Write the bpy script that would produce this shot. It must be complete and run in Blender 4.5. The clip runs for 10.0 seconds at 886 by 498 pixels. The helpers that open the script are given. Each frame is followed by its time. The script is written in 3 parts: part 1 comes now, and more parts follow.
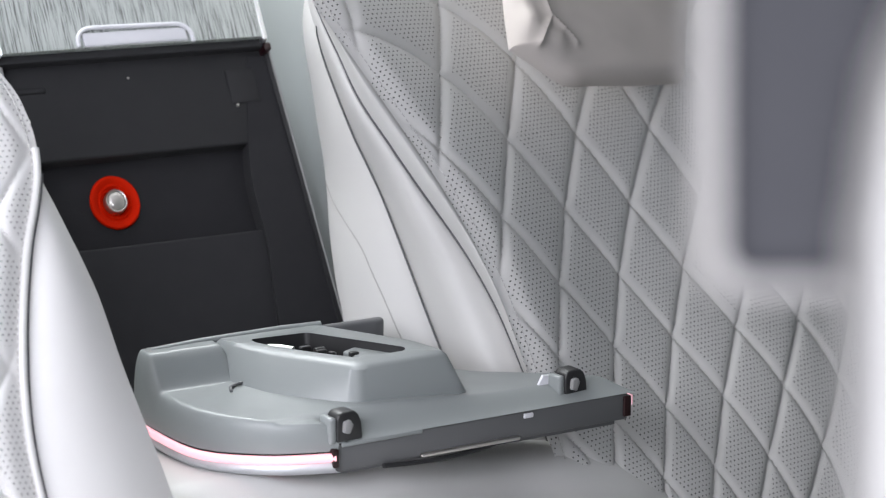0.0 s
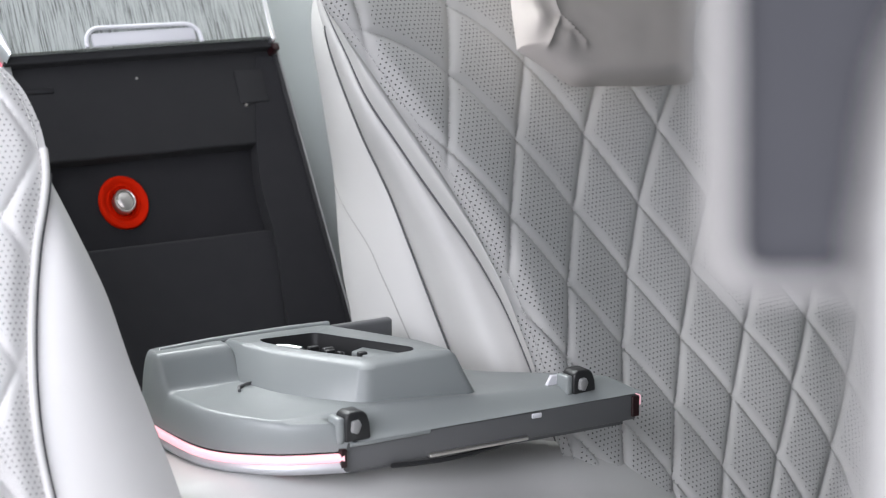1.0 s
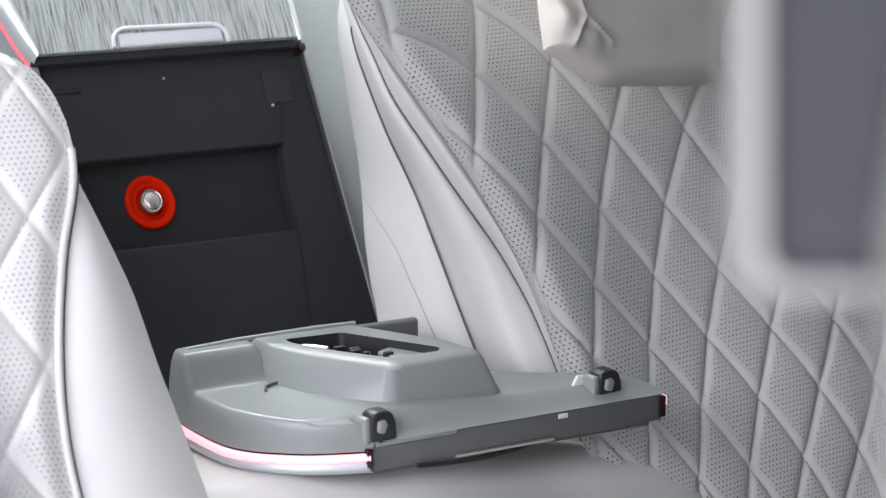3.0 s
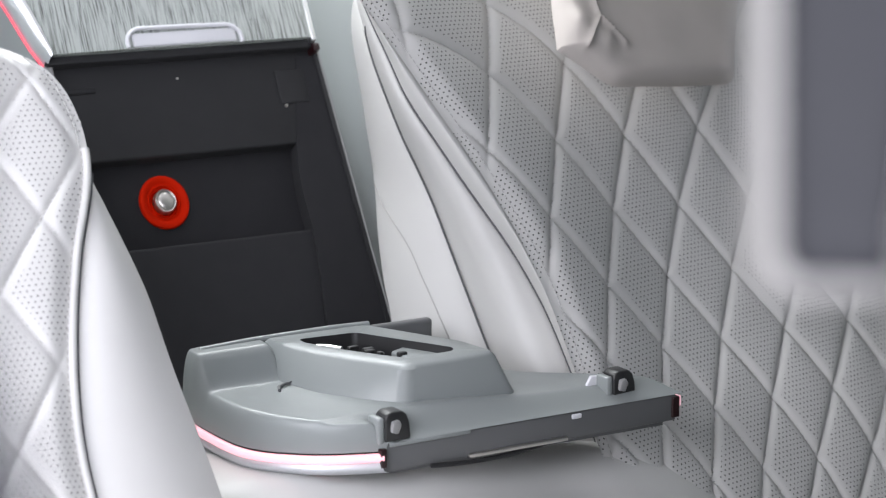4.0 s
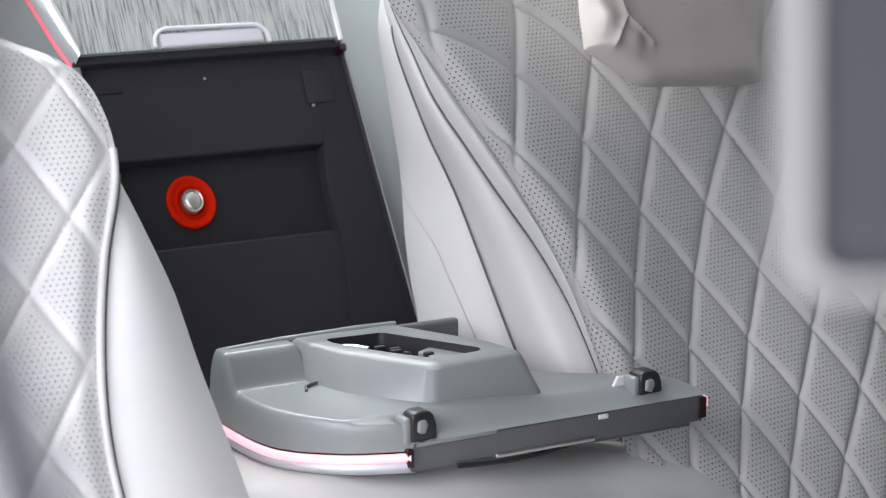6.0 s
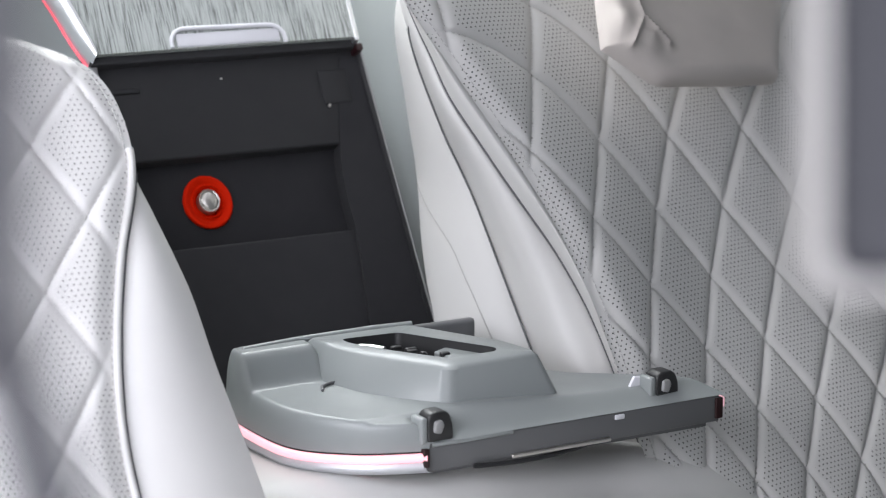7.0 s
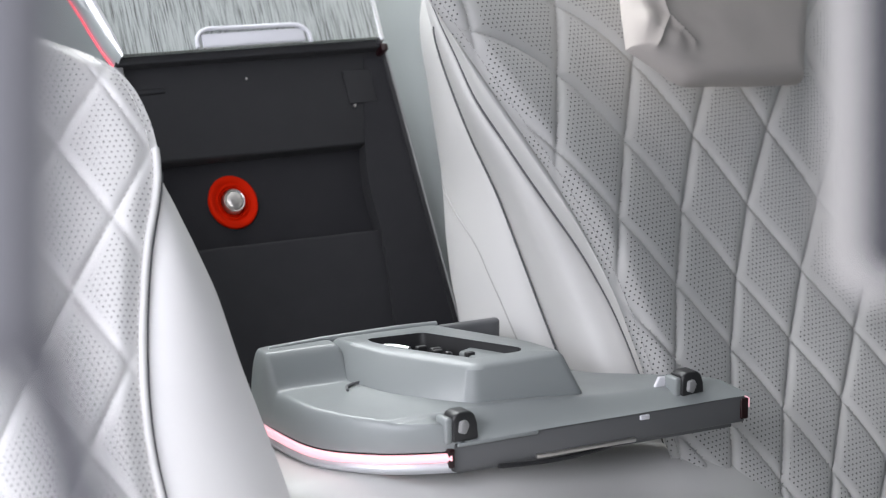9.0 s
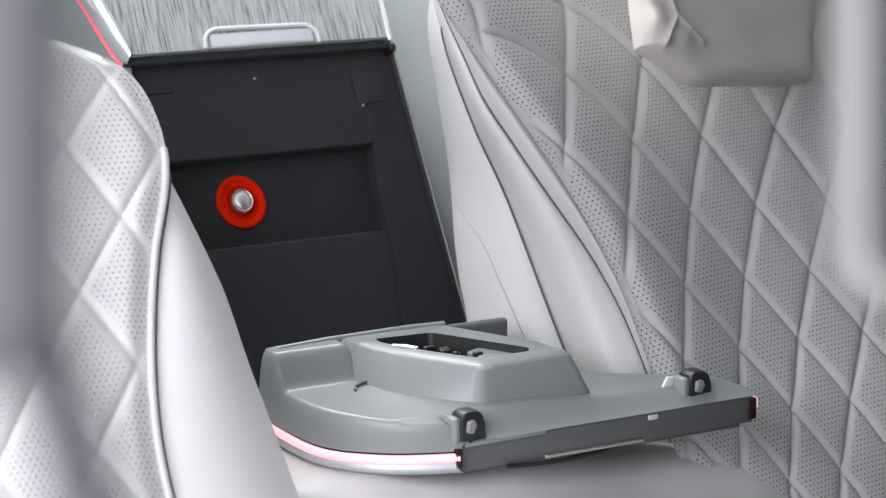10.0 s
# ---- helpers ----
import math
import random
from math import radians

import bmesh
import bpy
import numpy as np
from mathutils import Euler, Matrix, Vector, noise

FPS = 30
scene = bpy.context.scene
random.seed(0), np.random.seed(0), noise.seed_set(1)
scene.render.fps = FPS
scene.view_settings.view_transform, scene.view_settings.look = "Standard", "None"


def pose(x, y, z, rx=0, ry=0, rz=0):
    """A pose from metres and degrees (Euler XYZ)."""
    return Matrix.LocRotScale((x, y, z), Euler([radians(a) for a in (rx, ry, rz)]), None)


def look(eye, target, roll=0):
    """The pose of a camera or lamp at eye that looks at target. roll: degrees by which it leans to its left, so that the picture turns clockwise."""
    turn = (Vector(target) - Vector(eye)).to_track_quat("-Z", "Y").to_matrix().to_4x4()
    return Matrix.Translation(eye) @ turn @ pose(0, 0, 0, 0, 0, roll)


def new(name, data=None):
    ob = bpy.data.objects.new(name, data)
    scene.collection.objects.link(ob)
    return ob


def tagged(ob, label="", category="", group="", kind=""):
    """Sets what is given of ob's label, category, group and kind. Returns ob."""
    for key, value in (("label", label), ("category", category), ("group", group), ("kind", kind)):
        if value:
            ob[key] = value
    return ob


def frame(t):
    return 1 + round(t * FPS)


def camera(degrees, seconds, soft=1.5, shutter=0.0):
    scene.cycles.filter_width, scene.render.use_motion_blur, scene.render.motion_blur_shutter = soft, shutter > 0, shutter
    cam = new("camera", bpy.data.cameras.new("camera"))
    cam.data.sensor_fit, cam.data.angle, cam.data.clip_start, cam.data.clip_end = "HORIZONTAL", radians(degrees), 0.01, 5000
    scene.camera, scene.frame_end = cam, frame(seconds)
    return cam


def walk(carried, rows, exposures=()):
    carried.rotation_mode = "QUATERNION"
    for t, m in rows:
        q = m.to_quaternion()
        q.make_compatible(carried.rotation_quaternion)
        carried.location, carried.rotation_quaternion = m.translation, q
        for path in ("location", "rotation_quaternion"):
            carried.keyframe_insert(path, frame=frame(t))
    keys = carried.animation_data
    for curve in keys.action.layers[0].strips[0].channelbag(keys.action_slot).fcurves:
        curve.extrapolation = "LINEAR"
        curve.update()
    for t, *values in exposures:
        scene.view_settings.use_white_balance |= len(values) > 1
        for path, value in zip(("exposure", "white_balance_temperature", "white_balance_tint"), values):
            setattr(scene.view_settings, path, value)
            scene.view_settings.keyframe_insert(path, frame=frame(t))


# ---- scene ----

# ---------------------------------------------------------------- camera
cam = camera(24.0, 10.0, soft=1.2)
cam.data.dof.use_dof = True
cam.data.dof.focus_distance = 1.88
cam.data.dof.aperture_fstop = 6.0

EYE = 1.0        # height over the cabin floor
HEADING = -30.0  # degrees, to the right of straight back
TILT = -13.0
PAN, SLIDE, LEAN, NOD = 3.3685, 0.0045, -0.49, 0.027   # whole turn, slide in metres, lean and nod; turns in degrees
PART_OF_PAN = [(0.0, 0.0), (0.5, 0.027), (1.0, 0.067), (1.5, 0.114), (2.0, 0.166), (2.5, 0.220), (4.0, 0.388),
               (4.5, 0.433), (5.0, 0.485), (5.5, 0.540), (7.0, 0.734), (7.5, 0.790), (8.0, 0.843), (8.5, 0.890),
               (9.0, 0.935), (9.5, 0.973), (10.0, 1.0)]
SIDE = Vector((math.cos(radians(30)), -math.sin(radians(30)), 0))


def station(s):
    p = Vector((0, 0, EYE)) - SIDE * SLIDE * s
    return pose(p.x, p.y, p.z, 90 + TILT + NOD * s, 0, HEADING + PAN * s) @ pose(0, 0, 0, 0, 0, LEAN * s)


walk(cam, [(t, station(s)) for t, s in PART_OF_PAN], exposures=[(0.0, 0.0), (5.0, -0.02), (10.0, -0.05)])

# ---------------------------------------------------------------- light
world = bpy.data.worlds.new("world")
scene.world = world
world.use_nodes = True
wn = world.node_tree.nodes
sky = wn.new("ShaderNodeTexSky")
sky.sky_type, sky.sun_disc = "NISHITA", False
sky.sun_elevation, sky.sun_rotation = radians(42), radians(-70)
sky.air_density, sky.dust_density = 1.0, 3.0
wn["Background"].inputs[1].default_value = 0.03
world.node_tree.links.new(sky.outputs[0], wn["Background"].inputs[0])

sun = new("sun", bpy.data.lights.new("sun", "SUN"))
sun.data.energy, sun.data.angle, sun.data.color = 0.5, radians(25), (1.0, 0.98, 0.95)
sun.matrix_world = look((-4.0, 0.2, 3.2), (0.7, 1.7, 0.5))


def area_light(name, at, target, size_x, size_y, watts, color):
    lamp = new(name, bpy.data.lights.new(name, "AREA"))
    lamp.data.shape, lamp.data.size, lamp.data.size_y, lamp.data.energy = "RECTANGLE", size_x, size_y, watts
    lamp.data.color = color
    lamp.matrix_world = look(at, target)
    return lamp


area_light("daylight_in_open_door", (-0.19, 1.22, 0.95), (0.10, 1.65, 0.45), 1.2, 0.6, 15.0, (0.885, 0.895, 1.0))
area_light("daylight_in_glass_roof", (0.75, 1.85, 1.36), (0.75, 1.80, 0.0), 1.0, 0.9, 2.6, (0.96, 0.975, 1.0))
# added unseen lamp for a supposed rear window, brightens tops and seat rim
area_light("added_rear_top_light", (0.75, 2.30, 1.32), (0.72, 1.50, 0.45), 1.0, 0.35, 17.0, (0.95, 0.985, 1.0))
# added fill lamp without a known source, brightens surfaces that face the camera
area_light("added_front_fill", (-0.35, -0.35, 1.0), (0.40, 0.45, 0.90), 0.6, 0.6, 12.0, (0.93, 0.935, 1.0))

# ---------------------------------------------------------------- materials


def graph(name, rough=0.5, metal=0.0, color=(0.5, 0.5, 0.5)):
    m = bpy.data.materials.new(name)
    m.use_nodes = True
    b = m.node_tree.nodes["Principled BSDF"]
    b.inputs["Base Color"].default_value = (*color, 1)
    b.inputs["Roughness"].default_value = rough
    b.inputs["Metallic"].default_value = metal
    return m, m.node_tree, b


def calc(tree, op, a, b=None, c=None):
    """A maths node; a, b and c are sockets or numbers."""
    n = tree.nodes.new("ShaderNodeMath")
    n.operation = op
    for k, v in enumerate((a, b, c)):
        if v is None:
            continue
        if isinstance(v, (int, float)):
            n.inputs[k].default_value = v
        else:
            tree.links.new(v, n.inputs[k])
    return n.outputs[0]


def noise_of(tree, coords, scale, detail=4.0, rough=0.5, stretch=(1, 1, 1)):
    mp = tree.nodes.new("ShaderNodeMapping")
    mp.inputs["Scale"].default_value = stretch
    tree.links.new(coords, mp.inputs[0])
    n = tree.nodes.new("ShaderNodeTexNoise")
    n.inputs["Scale"].default_value, n.inputs["Detail"].default_value, n.inputs["Roughness"].default_value = scale, detail, rough
    tree.links.new(mp.outputs[0], n.inputs["Vector"])
    return n.outputs["Fac"]


def blend(tree, fac, a, b):
    n = tree.nodes.new("ShaderNodeMix")
    n.data_type = "RGBA"
    for sock, v in ((n.inputs[0], fac), (n.inputs[6], a), (n.inputs[7], b)):
        if isinstance(v, tuple):
            sock.default_value = (*v, 1)
        elif isinstance(v, (int, float)):
            sock.default_value = v
        else:
            tree.links.new(v, sock)
    return n.outputs[2]


def relief(tree, bsdf, height, strength, distance):
    n = tree.nodes.new("ShaderNodeBump")
    n.inputs["Strength"].default_value, n.inputs["Distance"].default_value = strength, distance
    tree.links.new(height, n.inputs["Height"])
    tree.links.new(n.outputs[0], bsdf.inputs["Normal"])


def coords_of(tree):
    return tree.nodes.new("ShaderNodeTexCoord").outputs["Object"]


def plain(name, color, rough, metal=0.0, grain=900.0, bump=0.15, depth=0.0004, vary=0.06):
    m, t, b = graph(name, rough, metal, color)
    c = coords_of(t)
    big = noise_of(t, c, 9.0, 3.0)
    dark = tuple(max(0.0, k * (1 - vary)) for k in color)
    lite = tuple(min(1.0, k * (1 + vary)) for k in color)
    t.links.new(blend(t, big, dark, lite), b.inputs["Base Color"])
    fine = noise_of(t, c, grain, 2.0)
    t.links.new(calc(t, "MULTIPLY_ADD", noise_of(t, c, 40.0, 3.0), 0.12, rough - 0.06), b.inputs["Roughness"])
    if bump:
        relief(t, b, fine, bump, depth)
    return m


def perforated_leather(name, color, depth_shade, bore):
    """Leather with a hexagonal field of punched holes that stops short of the quilting lines."""
    m, t, b = graph(name, 0.48, 0.0, color)
    co = t.nodes.new("ShaderNodeTexCoord").outputs["UV"]
    sep = t.nodes.new("ShaderNodeSeparateXYZ")
    t.links.new(co, sep.inputs[0])
    quilt = t.nodes.new("ShaderNodeUVMap")
    quilt.uv_map = "quilt"
    cell = t.nodes.new("ShaderNodeSeparateXYZ")
    t.links.new(quilt.outputs[0], cell.inputs[0])
    di, dj = calc(t, "PINGPONG", cell.outputs[0], 0.5), calc(t, "PINGPONG", cell.outputs[1], 0.5)
    edge = calc(t, "MINIMUM", di, dj)
    field = calc(t, "GREATER_THAN", edge, 0.105)
    pitch = 0.0052
    best = None
    for off in (0.0, 0.5):
        x = calc(t, "SUBTRACT", calc(t, "FRACT", calc(t, "MULTIPLY_ADD", sep.outputs[0], 1 / pitch, off)), 0.5)
        y = calc(t, "SUBTRACT", calc(t, "FRACT", calc(t, "MULTIPLY_ADD", sep.outputs[1], 1 / (pitch * 1.732), off)), 0.5)
        y = calc(t, "MULTIPLY", y, 1.732)
        r = calc(t, "SQRT", calc(t, "ADD", calc(t, "MULTIPLY", x, x), calc(t, "MULTIPLY", y, y)))
        best = r if best is None else calc(t, "MINIMUM", best, r)
    wob = calc(t, "MULTIPLY_ADD", noise_of(t, co, 260.0, 1.0), 0.10, bore - 0.05)
    hole = calc(t, "MULTIPLY", calc(t, "LESS_THAN", best, wob), field)
    big = noise_of(t, co, 7.0, 4.0)
    base = blend(t, big, tuple(k * 0.95 for k in color), tuple(min(1, k * 1.05) for k in color))
    t.links.new(blend(t, hole, base, (depth_shade, depth_shade, depth_shade * 0.95)), b.inputs["Base Color"])
    fine = noise_of(t, co, 1100.0, 3.0)
    relief(t, b, calc(t, "SUBTRACT", calc(t, "MULTIPLY", fine, 0.35), calc(t, "MULTIPLY", hole, 1.0)), 0.35, 0.0006)
    t.links.new(calc(t, "MULTIPLY_ADD", noise_of(t, co, 30.0, 3.0), 0.14, 0.42), b.inputs["Roughness"])
    return m


def veneer(name):
    m, t, b = graph(name, 0.42)
    co = coords_of(t)
    streak = noise_of(t, co, 760.0, 4.0, 0.6, (1.0, 0.028, 1.0))
    pores = noise_of(t, co, 1100.0, 2.0, 0.6, (1.0, 0.03, 1.0))
    ramp = t.nodes.new("ShaderNodeValToRGB")
    ramp.color_ramp.elements[0].position, ramp.color_ramp.elements[0].color = 0.38, (0.10, 0.105, 0.10, 1)
    ramp.color_ramp.elements[1].position, ramp.color_ramp.elements[1].color = 0.53, (0.46, 0.49, 0.475, 1)
    t.links.new(calc(t, "ADD", calc(t, "MULTIPLY", streak, 0.65), calc(t, "MULTIPLY", pores, 0.35)), ramp.inputs[0])
    t.links.new(ramp.outputs[0], b.inputs["Base Color"])
    relief(t, b, streak, 0.5, 0.0008)
    return m


GREY = (0.585, 0.578, 0.565)
# the quilting: two families of lines, i and j whole, over 1, u, v, uu, uv, vv, uuu and so on of the backrest
RIGHT_LATTICE = ((0.67, 13.55, -6.22, -7.98, -12.09, 0.68, -9.21, 22.37, 0.04, 10.91, 25.94, -26.88, 7.07, -59.24, 24.25),
                 (-1.89, 13.65, 7.27, 1.32, -15.46, -2.64, -43.04, 33.34, -22.53, 21.45, 65.0, -40.07, 24.87, -105.25, 49.48))
LEFT_LATTICE = ((1.417, -13.215, -7.795, -5.043, -5.82, -0.292),
                (1.576, 12.21, -8.724, -2.131, -2.734, -2.169))
leather = plain("pale_grey_leather", GREY, 0.46, grain=1000, bump=0.25)
# lit copy of the grey leather: direct light put into a whiter base colour
lit_leather = plain("lit_leather", (0.80, 0.79, 0.80), 0.46, grain=1000, bump=0.25)
perf_right = perforated_leather("perforated_leather_right", GREY, 0.05, 0.158)
# same leather; paler hole colour paints in the stronger light on the left seat
perf_left = perforated_leather("perforated_leather_left_lit", GREY, 0.22, 0.16)
linen = plain("cream_suede", (0.52, 0.48, 0.45), 0.85, grain=1500, bump=0.3)
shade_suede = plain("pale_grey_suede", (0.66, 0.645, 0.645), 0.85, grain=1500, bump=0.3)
thread = plain("grey_thread", (0.42, 0.41, 0.40), 0.8, bump=0)
# dark cord colour that paints the shade in seams and creases
seam_shade = plain("seam_shadow_cord", (0.10, 0.10, 0.105), 0.7, bump=0)
black_plastic = plain("black_grained_plastic", (0.014, 0.014, 0.0165), 0.75, grain=1400, bump=0.5)
black_felt = plain("black_flocking", (0.016, 0.016, 0.019), 0.95, grain=1800, bump=0.5)
cover_plastic = plain("grey_moulded_plastic", (0.235, 0.252, 0.252), 0.34, grain=1500, bump=0.12)
dark_plastic = plain("charcoal_plastic", (0.11, 0.112, 0.115), 0.42, grain=1500, bump=0.12)
clip_plastic = plain("black_clip_plastic", (0.02, 0.02, 0.021), 0.4, bump=0.1)
trim_grey = plain("grey_cabin_trim", (0.33, 0.355, 0.355), 0.7, grain=600, bump=0.2)
roof_cloth = plain("roof_lining_cloth", (0.55, 0.55, 0.54), 0.9, grain=700, bump=0.3)
carpet = plain("floor_carpet", (0.06, 0.06, 0.062), 0.95, grain=500, bump=0.8, depth=0.002)
chrome = plain("satin_chrome", (0.88, 0.89, 0.90), 0.30, 1.0, bump=0.02)
satin = plain("satin_grey_metal", (0.62, 0.63, 0.66), 0.5, 0.6, bump=0.02)
steel = plain("brushed_steel", (0.66, 0.63, 0.60), 0.38, 1.0, bump=0.1)
red_plastic = plain("red_plastic", (0.60, 0.014, 0.0005), 0.65, bump=0.08)
pad_white = plain("pale_handle_plastic", (0.66, 0.66, 0.70), 0.4, bump=0.05)
# lit and shaded copies of one upholstery: left headrest paler, right panel darker
slate = plain("lit_slate_upholstery", (0.185, 0.185, 0.207), 0.75, grain=700, bump=0.3)
shaded_slate = plain("shaded_slate_upholstery", (0.060, 0.061, 0.074), 0.7, grain=700, bump=0.3)
lip_plastic = plain("satin_charcoal_plastic", (0.27, 0.27, 0.27), 0.3, grain=1500, bump=0.1)
cap_red = plain("dark_red_plastic", (0.018, 0.004, 0.005), 0.3, bump=0.05)
red_plastic.node_tree.nodes["Principled BSDF"].inputs["Specular IOR Level"].default_value = 0.06
wood = veneer("grey_open_pore_veneer")
red_glow, _t, _b = graph("red_light_guide", 0.3, 0.0, (0.8, 0.1, 0.15))
_b.inputs["Emission Color"].default_value = (1.0, 0.16, 0.22, 1)
_b.inputs["Emission Strength"].default_value = 0.7

pink_glow, _t, _b = graph("pink_light_guide", 0.3, 0.0, (0.85, 0.45, 0.5))
_b.inputs["Emission Color"].default_value = (1.0, 0.50, 0.58, 1)
_b.inputs["Emission Strength"].default_value = 0.85

# ---------------------------------------------------------------- building helpers


def part(name, bm, material, parent=None, label="", smooth=True):
    me = bpy.data.meshes.new(name)
    bmesh.ops.recalc_face_normals(bm, faces=bm.faces[:])
    bm.to_mesh(me)
    bm.free()
    me.materials.append(material)
    if smooth:
        me.shade_smooth()
        me.set_sharp_from_angle(angle=radians(40))
    ob = new(name, me)
    ob.parent = parent
    if label:
        tagged(ob, label)
    return ob


def thing(name, matrix, label, category, group="", kind=""):
    ob = new(name)
    ob.matrix_world = matrix
    return tagged(ob, label, category, group, kind)


def seat_frame(origin, yaw, recline):
    """Local x across the backrest, y up along it, z out of its face."""
    y, r = radians(yaw), radians(recline)
    u = Vector((math.cos(y), math.sin(y), 0))
    back = Vector((-math.sin(y), math.cos(y), 0))
    v = back * math.sin(r) + Vector((0, 0, 1)) * math.cos(r)
    n = u.cross(v)
    m = Matrix((u, v, n)).transposed().to_4x4()
    m.translation = origin
    return m


def curve_of(knots):
    """A smooth function through (t, value) knots."""
    ts = [k[0] for k in knots]
    vs = [k[1] for k in knots]
    sl = [(vs[min(k + 1, len(vs) - 1)] - vs[max(k - 1, 0)]) / (ts[min(k + 1, len(ts) - 1)] - ts[max(k - 1, 0)]) for k in range(len(ts))]

    def at(t):
        if t <= ts[0]:
            return vs[0] + sl[0] * (t - ts[0])
        if t >= ts[-1]:
            return vs[-1] + sl[-1] * (t - ts[-1])
        k = max(i for i in range(len(ts) - 1) if ts[i] <= t)
        h = ts[k + 1] - ts[k]
        x = (t - ts[k]) / h
        return ((2 * x**3 - 3 * x**2 + 1) * vs[k] + (x**3 - 2 * x**2 + x) * h * sl[k]
                + (-2 * x**3 + 3 * x**2) * vs[k + 1] + (x**3 - x**2) * h * sl[k + 1])
    return at


def sheet(nu, nv, place, thick=0.0):
    """A grid of nu x nv cells; place(s, t) gives the point. thick: a back face that far along -z."""
    bm = bmesh.new()
    g = [[bm.verts.new(place(a / nu, b / nv)) for a in range(nu + 1)] for b in range(nv + 1)]
    for b in range(nv):
        for a in range(nu):
            bm.faces.new((g[b][a], g[b][a + 1], g[b + 1][a + 1], g[b + 1][a]))
    if thick:
        rim = [g[0][a] for a in range(nu + 1)] + [g[b][nu] for b in range(1, nv + 1)]
        rim += [g[nv][a] for a in range(nu - 1, -1, -1)] + [g[b][0] for b in range(nv - 1, 0, -1)]
        low = [bm.verts.new(v.co - Vector((0, 0, thick))) for v in rim]
        for k in range(len(rim)):
            n = (k + 1) % len(rim)
            bm.faces.new((rim[k], low[k], low[n], rim[n]))
        bm.faces.new(low)
    return bm


def uv_sheet(nu, nv, place):
    """A grid of nu x nv cells; place(s, t) gives the point, its flat leather coordinates and its place in the quilting."""
    bm = bmesh.new()
    layer, cells = bm.loops.layers.uv.new("flat"), bm.loops.layers.uv.new("quilt")
    flat = {}
    g = []
    for b in range(nv + 1):
        row = []
        for a in range(nu + 1):
            p, uv, ij = place(a / nu, b / nv)
            v = bm.verts.new(p)
            flat[v] = uv, ij
            row.append(v)
        g.append(row)
    for b in range(nv):
        for a in range(nu):
            f = bm.faces.new((g[b][a], g[b][a + 1], g[b + 1][a + 1], g[b + 1][a]))
            for loop in f.loops:
                loop[layer].uv, loop[cells].uv = flat[loop.vert]
    return bm


def tube(points, radius, sides=8, flat=1.0):
    """A round cord along the points."""
    bm = bmesh.new()
    rings = []
    pts = [Vector(p) for p in points]
    for k, p in enumerate(pts):
        d = (pts[min(k + 1, len(pts) - 1)] - pts[max(k - 1, 0)]).normalized()
        side = d.cross(Vector((0, 0, 1)))
        side = side.normalized() if side.length > 1e-4 else Vector((1, 0, 0))
        up = side.cross(d)
        rings.append([bm.verts.new(p + radius * (math.cos(a) * side + flat * math.sin(a) * up))
                      for a in [2 * math.pi * i / sides for i in range(sides)]])
    for a, b in zip(rings, rings[1:]):
        for i in range(sides):
            bm.faces.new((a[i], a[(i + 1) % sides], b[(i + 1) % sides], b[i]))
    bm.faces.new(rings[0])
    bm.faces.new(rings[-1])
    return bm


def box(x0, x1, y0, y1, z0, z1, bevel=0.0, segments=3):
    bm = bmesh.new()
    bmesh.ops.create_cube(bm, size=1.0)
    for v in bm.verts:
        v.co = Vector((x0 if v.co.x < 0 else x1, y0 if v.co.y < 0 else y1, z0 if v.co.z < 0 else z1))
    if bevel:
        bmesh.ops.bevel(bm, geom=bm.edges[:], offset=bevel, segments=segments, profile=0.5, affect="EDGES", clamp_overlap=True)
    return bm


def prism(outline, z0, z1, bevel=0.0, segments=3):
    bm = bmesh.new()
    lo = [bm.verts.new((x, y, z0)) for x, y in outline]
    hi = [bm.verts.new((x, y, z1)) for x, y in outline]
    bm.faces.new(lo[::-1])
    bm.faces.new(hi)
    n = len(lo)
    for k in range(n):
        bm.faces.new((lo[k], lo[(k + 1) % n], hi[(k + 1) % n], hi[k]))
    if bevel:
        bmesh.ops.bevel(bm, geom=bm.edges[:], offset=bevel, segments=segments, profile=0.5, affect="EDGES", clamp_overlap=True)
    return bm


def lathe(profile, sides=48):
    """Turned round z; profile of (radius, z)."""
    bm = bmesh.new()
    rings = [[bm.verts.new((r * math.cos(2 * math.pi * k / sides), r * math.sin(2 * math.pi * k / sides), z)) for k in range(sides)] for r, z in profile]
    for a, b in zip(rings, rings[1:]):
        for k in range(sides):
            bm.faces.new((a[k], a[(k + 1) % sides], b[(k + 1) % sides], b[k]))
    bm.faces.new(rings[0])
    bm.faces.new(rings[-1])
    return bm


def lattice_of(lat):
    def at(u, v):
        p = [u ** (n - k) * v ** k for n in range(5) for k in range(n + 1)]
        return tuple(sum(a * b for a, b in zip(c, p)) for c in lat)
    return at


def quilting(lat, depth):
    """Relief of the diamond quilting: soft cushions between sharply stitched valleys."""
    ij = lattice_of(lat)

    def at(u, v):
        i, j = ij(u, v)
        di, dj = abs(i - round(i)), abs(j - round(j))
        fall = 0.75 * math.exp(-min(di, dj) / 0.045) + 0.25 * math.exp(-max(di, dj) / 0.045)
        puff = (16 * di * (1 - di) * dj * (1 - dj)) ** 0.5
        return depth * (0.55 * puff - fall)
    return at


